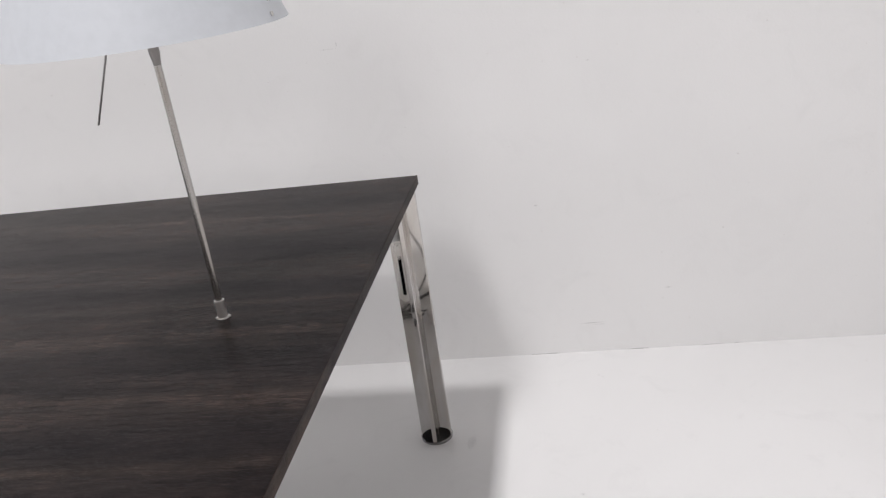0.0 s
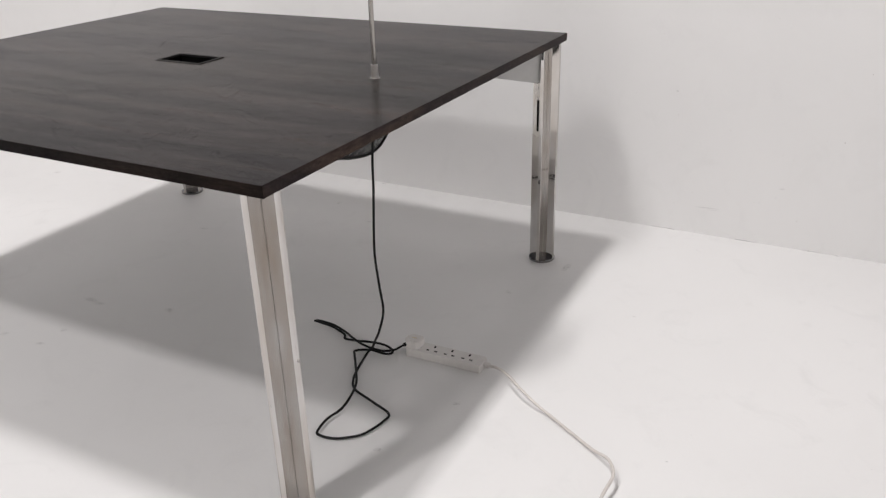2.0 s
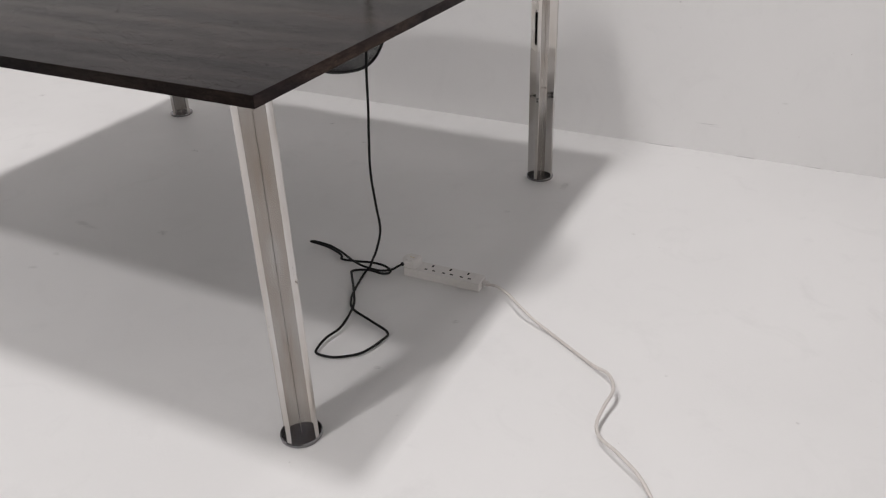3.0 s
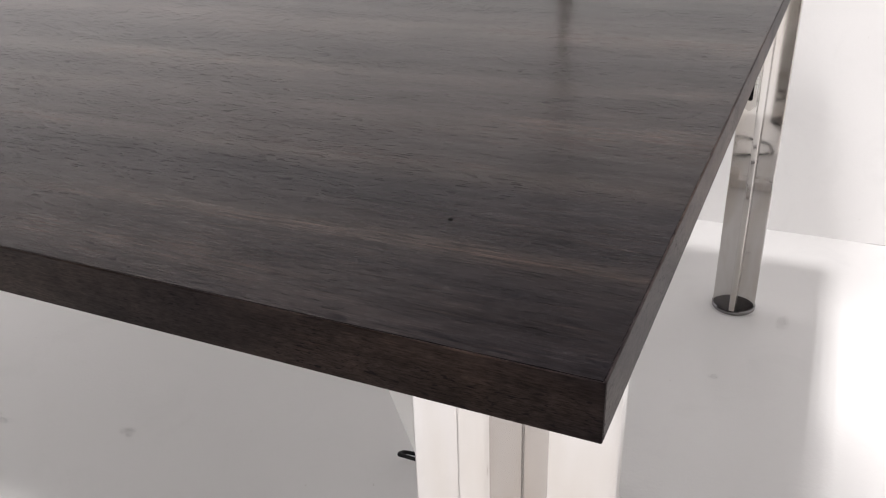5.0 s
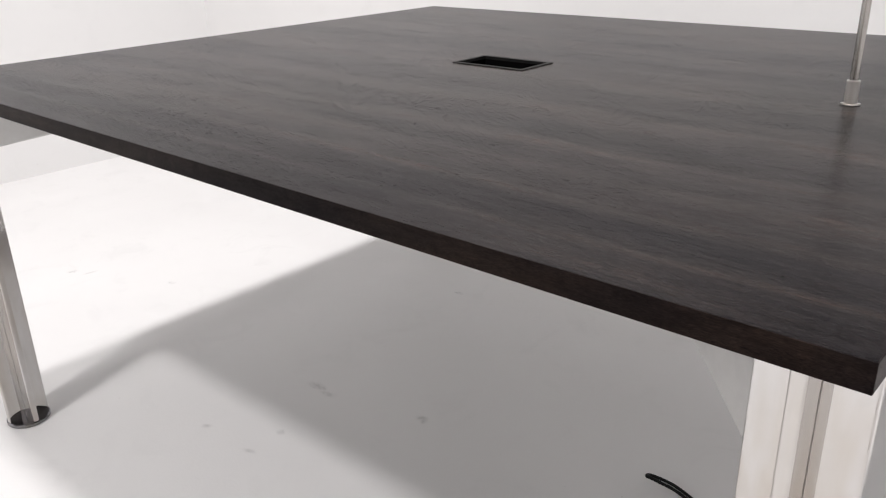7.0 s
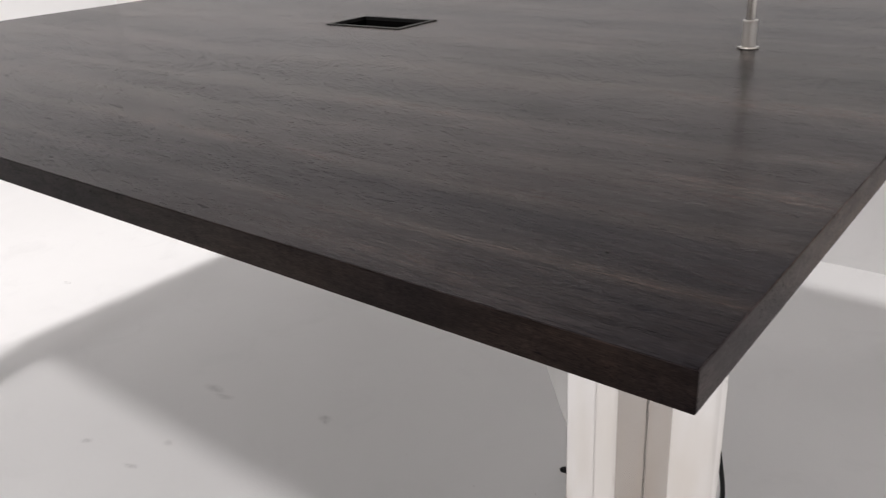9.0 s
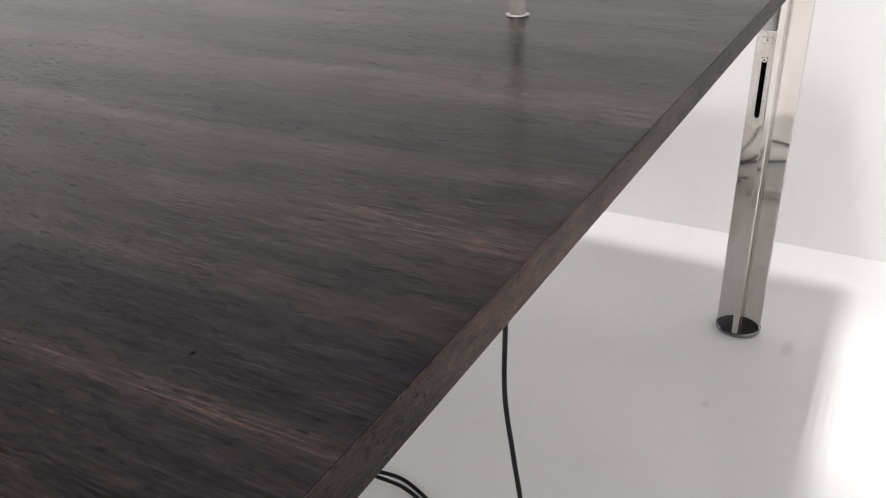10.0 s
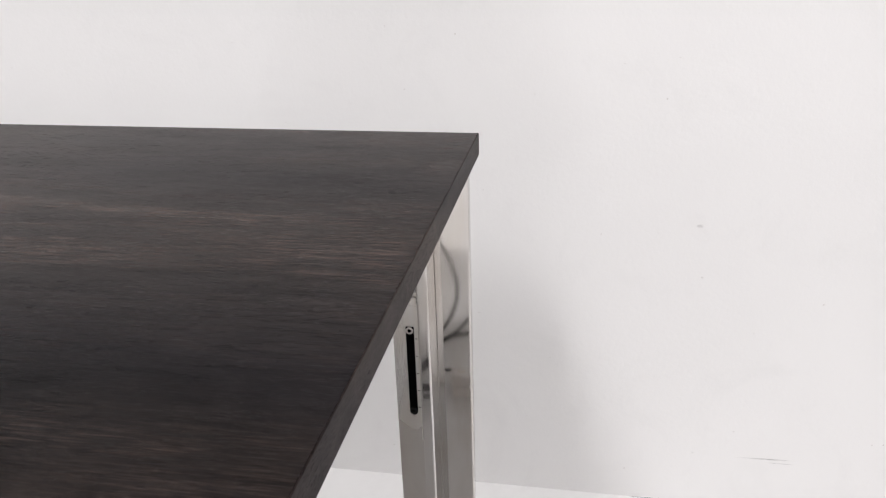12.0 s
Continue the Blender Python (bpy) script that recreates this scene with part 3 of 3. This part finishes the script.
# cord from the lamp through the top, over the floor and to its plug
CORD = [(-0.2230, 0.693, 0.716), (-0.218, 0.680, 0.665), (-0.204, 0.640, 0.605), (-0.1985, 0.622, 0.54), (-0.1975, 0.617, 0.47), (-0.1970, 0.608, 0.39), (-0.1915, 0.595, 0.31), (-0.1690, 0.572, 0.24), (-0.1580, 0.566, 0.175),
        (-0.1720, 0.562, 0.115), (-0.2020, 0.590, 0.070), (-0.228, 0.612, 0.028), (-0.240, 0.600, 0.010), (-0.224, 0.527, 0.006), (-0.211, 0.491, 0.0045), (-0.184, 0.456, 0.0045), (-0.115, 0.428, 0.006), (-0.055, 0.402, 0.008),
        (-0.050, 0.372, 0.008), (-0.066, 0.313, 0.008), (-0.098, 0.284, 0.006), (-0.127, 0.269, 0.006), (-0.160, 0.266, 0.008), (-0.168, 0.283, 0.010), (-0.170, 0.320, 0.012),
        (-0.161, 0.372, 0.014), (-0.181, 0.454, 0.014), (-0.213, 0.508, 0.016), (-0.265, 0.580, 0.010), (-0.279, 0.602, 0.007), (-0.265, 0.617, 0.006), (-0.237, 0.624, 0.008), (-0.200, 0.620, 0.010), (-0.182, 0.628, 0.011),
        (-0.186, 0.642, 0.012), (-0.214, 0.653, 0.013), (-0.252, 0.654, 0.012), (-0.292, 0.648, 0.009), (-0.328, 0.646, 0.006), (-0.343, 0.649, 0.005), (-0.346, 0.657, 0.007), (-0.360, 0.665, 0.009), (-0.400, 0.674, 0.014),
        (-0.438, 0.668, 0.022), (-0.450, 0.664, 0.026), (-0.448, 0.682, 0.017), (-0.412, 0.694, 0.007), (-0.364, 0.678, 0.007), (-0.320, 0.651, 0.013), (-0.290, 0.633, 0.017), (-0.250, 0.619, 0.019), (-0.205, 0.619, 0.018),
        (-0.175, 0.630, 0.022), (-0.160, 0.641, 0.030), (-0.1530, 0.6475, 0.0335)]
b = bmesh.new()
tube(b, [Vector(p) - Vector((LX, LY, TOP)) for p in smooth_line(CORD, 7)], 0.0031, 10)
cord = part("cord", b, BLACK_RUBBER, lamp, "black flexible lamp cord", 60)

# ---- the power strip ----
strip = thing("power_strip", (-0.044, 0.674, 0), "white four-socket power strip lying on the floor", "power strip")
strip.rotation_euler = (0, 0, radians(1.5))
SL, SW, SH = 0.214, 0.045, 0.0245
b = bmesh.new()
prism(b, rounded(SL, SW, 0.004), 0.001, SH)
bmesh.ops.bevel(b, geom=[e for e in b.edges if all(abs(v.co.z - SH) < 1e-5 for v in e.verts)], offset=0.0025, segments=3, profile=0.5, affect="EDGES")
part("body", b, WHITE_PLASTIC, strip, "", 40)
SOCKETS = (-0.084, -0.036, 0.014, 0.064)
for sx in SOCKETS:
    b = bmesh.new()
    prism(b, [(sx + x, y) for x, y in rounded(0.045, 0.039, 0.003)], SH - 0.0005, SH + 0.0007)
    socket = part("socket", b, WHITE_PLASTIC, strip)
    for dx, dy, w, h in ((0.0, 0.011, 0.0048, 0.0095), (-0.011, -0.009, 0.0082, 0.0046), (0.011, -0.009, 0.0082, 0.0046)):
        b = bmesh.new()
        box(b, sx + dx - w / 2, sx + dx + w / 2, dy - h / 2, dy + h / 2, SH + 0.0002, SH + 0.0011)
        part("slot", b, HOLE_SHADE, socket, "dark socket slot")
b = bmesh.new()
tube(b, [(SL / 2 - 0.001, 0.004, 0.0135), (SL / 2 + 0.016, 0.004, 0.0135)], 0.0062, 14)
for k in range(3):
    tube(b, [(SL / 2 + 0.003 + 0.0048 * k, 0.004, 0.0135), (SL / 2 + 0.0055 + 0.0048 * k, 0.004, 0.0135)], 0.0074, 14)
part("cable_gland", b, WHITE_PLASTIC, strip, "", 40)
FLEX = [(0.073, 0.678, 0.0135), (0.106, 0.670, 0.020), (0.150, 0.634, 0.032), (0.195, 0.596, 0.033), (0.245, 0.573, 0.018), (0.291, 0.556, 0.007), (0.360, 0.516, 0.0055), (0.415, 0.480, 0.009),
        (0.459, 0.446, 0.024), (0.485, 0.394, 0.032), (0.482, 0.345, 0.026), (0.481, 0.298, 0.018), (0.499, 0.260, 0.020), (0.538, 0.228, 0.028), (0.590, 0.194, 0.022), (0.622, 0.165, 0.009), (0.651, 0.127, 0.006),
        (0.690, 0.040, 0.0055), (0.720, -0.10, 0.0055), (0.82, -0.30, 0.0055), (1.05, -0.46, 0.0055), (1.45, -0.50, 0.0055), (2.0, -0.62, 0.0055), (2.6, -0.60, 0.0055), (2.88, -0.62, 0.0055)]
b = bmesh.new()
turn = Matrix.Rotation(radians(-1.5), 3, "Z")
tube(b, [turn @ (Vector(p) - Vector((-0.044, 0.674, 0))) for p in smooth_line(FLEX, 8)], 0.0037, 12)
part("flex", b, CREAM_CABLE, strip, "cream mains cable curling over the floor", 60)

# the lamp's plug in the strip's end socket
plug = thing("mains_plug", (-0.1345, 0.672, SH + 0.0015), "white three-pin mains plug in the power strip", "plug")
b = bmesh.new()
OUTLINE = [(-0.024, -0.010), (-0.014, -0.022), (0.014, -0.022), (0.022, -0.013), (0.022, 0.013), (0.014, 0.022), (-0.014, 0.022), (-0.024, 0.010)]
prism(b, OUTLINE, 0.0, 0.019)
bmesh.ops.bevel(b, geom=[e for e in b.edges if all(v.co.z > 0.018 for v in e.verts)], offset=0.0035, segments=2, profile=0.5, affect="EDGES")
part("body", b, WHITE_PLASTIC, plug, "", 40)
b = bmesh.new()
prism(b, [(0.70 * x, 0.70 * y) for x, y in OUTLINE], 0.0185, 0.0205)
part("cap", b, WHITE_PLASTIC, plug)
b = bmesh.new()
prism(b, rounded(0.014, 0.004, 0.0015), 0.0204, 0.0207)
part("fuse_mark", b, FADED_PRINT, plug, "faded yellowish print")
b = bmesh.new()
tube(b, [(-0.0185, -0.0245, 0.0075), (-0.0150, -0.0160, 0.0075)], 0.0050, 12)
part("cord_grip", b, BLACK_RUBBER, plug, "black cord grip")


# ---- scuffs on the floor and wall ----
def smudge(name, colour, strength, flat=(1, 1, 0)):
    """Dirt that thins out softly to the rim of its patch."""
    m, n, l, b = material(name, colour, 0.7)
    centre = n.new("ShaderNodeVectorMath")
    centre.operation = "DISTANCE"
    l.new(coords(n, l, flat, "Generated"), centre.inputs[0])
    centre.inputs[1].default_value = tuple(0.5 * v for v in flat)
    speckle = noise_node(n, l, coords(n, l, (1, 1, 1)), 130.0, 4.0, 0.6)
    k = n.new("ShaderNodeMath")
    k.operation = "MULTIPLY"
    l.new(ramp(n, l, centre.outputs["Value"], [(0.08, grey(strength)), (0.5, grey(0.0))]), k.inputs[0])
    l.new(ramp(n, l, speckle, [(0.30, grey(0.1)), (0.68, grey(1.0))]), k.inputs[1])
    l.new(k.outputs[0], b.inputs["Alpha"])
    return m


SMUDGE, PALE_SMUDGE = smudge("scuff_dirt", (0.22, 0.17, 0.145), 0.19), smudge("pale_scuff", (0.30, 0.25, 0.22), 0.15)
WALL_SMUDGE, PALE_WALL_SMUDGE = smudge("wall_scuff_dirt", (0.20, 0.17, 0.15), 0.34, (1, 0, 1)), smudge("pale_wall_scuff", (0.30, 0.27, 0.25), 0.18, (1, 0, 1))


def scuff(parent, x, y, length, width, turn, mat, wall=False, seed=0):
    """A soft irregular smudge."""
    rnd = random.Random(seed)
    b = bmesh.new()
    c, s = math.cos(radians(turn)), math.sin(radians(turn))
    pts = []
    for i in range(14):
        a = 2 * math.pi * i / 14
        r = 1.05 * (0.8 + 0.4 * rnd.random())
        u, v = r * length * math.cos(a), r * width * math.sin(a)
        pts.append((x + c * u - s * v, y + s * u + c * v))
    if wall:
        prism(b, pts, 0.0, 0.0002, lambda px, pz, d: (px, Y1 - d, pz))
    else:
        prism(b, pts, 0.0, 0.0002)
    part("scuff", b, mat, parent, "faint dirt scuff")


FLOOR_MARKS = [(-1.178, 0.516, 0.030, 0.012, 10, 1), (-1.135, 0.507, 0.030, 0.008, 20, 0), (-0.912, 0.569, 0.018, 0.010, 30, 1), (-0.900, 0.562, 0.008, 0.006, 0, 1),
               (-1.235, 0.268, 0.018, 0.008, 40, 0), (-1.101, 0.350, 0.014, 0.008, 15, 0), (-1.10, 0.271, 0.022, 0.006, 25, 0), (-1.247, 1.082, 0.018, 0.010, 10, 0), (-1.168, 1.230, 0.014, 0.006, 0, 0),
               (-2.254, 0.473, 0.024, 0.010, 60, 0), (-2.204, 0.502, 0.030, 0.006, 80, 0), (-1.944, 0.615, 0.016, 0.008, 20, 0), (-2.286, 1.297, 0.020, 0.012, 30, 0), (-0.045, 1.089, 0.012, 0.009, 10, 0),
               (0.333, 1.104, 0.007, 0.005, 0, 1), (-0.014, 0.287, 0.012, 0.006, 30, 0), (-0.935, 1.497, 0.020, 0.006, 60, 0), (-0.728, 1.384, 0.010, 0.008, 0, 1), (0.065, 0.514, 0.016, 0.006, 40, 0),
               (0.565, 0.521, 0.005, 0.004, 0, 1), (0.833, 0.482, 0.005, 0.004, 0, 1), (-0.332, -0.309, 0.006, 0.005, 0, 1), (0.053, 1.325, 0.012, 0.034, -10, 0), (0.103, 0.169, 0.003, 0.002, 0, 1), (-0.018, -0.033, 0.003, 0.002, 0, 1), (0.400, 1.625, 0.005, 0.004, 0, 1), (0.411, 1.616, 0.004, 0.003, 0, 1), (-0.89, 1.755, 0.012, 0.006, 0, 1)]
for k, (x, y, a, c, turn, dark) in enumerate(FLOOR_MARKS):
    scuff(floor_ob, x, y, a, c, turn, SMUDGE if dark else PALE_SMUDGE, False, k)
for k, (x, z, a, c, turn, dark) in enumerate([(0.259, 0.487, 0.0065, 0.003, 25, 1), (0.399, 0.0985, 0.050, 0.0011, 2, 1), (0.414, 0.092, 0.020, 0.0009, 0, 1), (0.282, 0.099, 0.003, 0.002, 10, 0), (0.62, 0.20, 0.012, 0.003, 10, 0), (-0.239, 1.002, 0.0012, 0.009, 0, 1), (-0.268, 0.991, 0.026, 0.0012, 0, 0), (0.432, 0.883, 0.005, 0.0012, 5, 1)]):
    scuff(wall_n, x, z, a, c, turn, WALL_SMUDGE if dark else PALE_WALL_SMUDGE, True, 50 + k)

# dark gaps where the wall has come away from the floor
for x0, x1, high in ((0.193, 0.240, 0.0008), (0.232, 0.292, 0.0012), (0.495, 0.560, 0.0012), (0.708, 0.772, 0.0008), (0.803, 0.820, 0.0010)):
    b = bmesh.new()
    prism(b, [(x0, 0.0002), (x1, 0.0002), (x1 - 0.006, 0.6 * high), (0.5 * x0 + 0.5 * x1, high), (x0 + 0.008, 0.5 * high)], 0.0, 0.0003, lambda px, pz, d: (px, Y1 - d, pz))
    part("gap", b, GAP_DARK, wall_n, "thin dark gap at the foot of the wall")
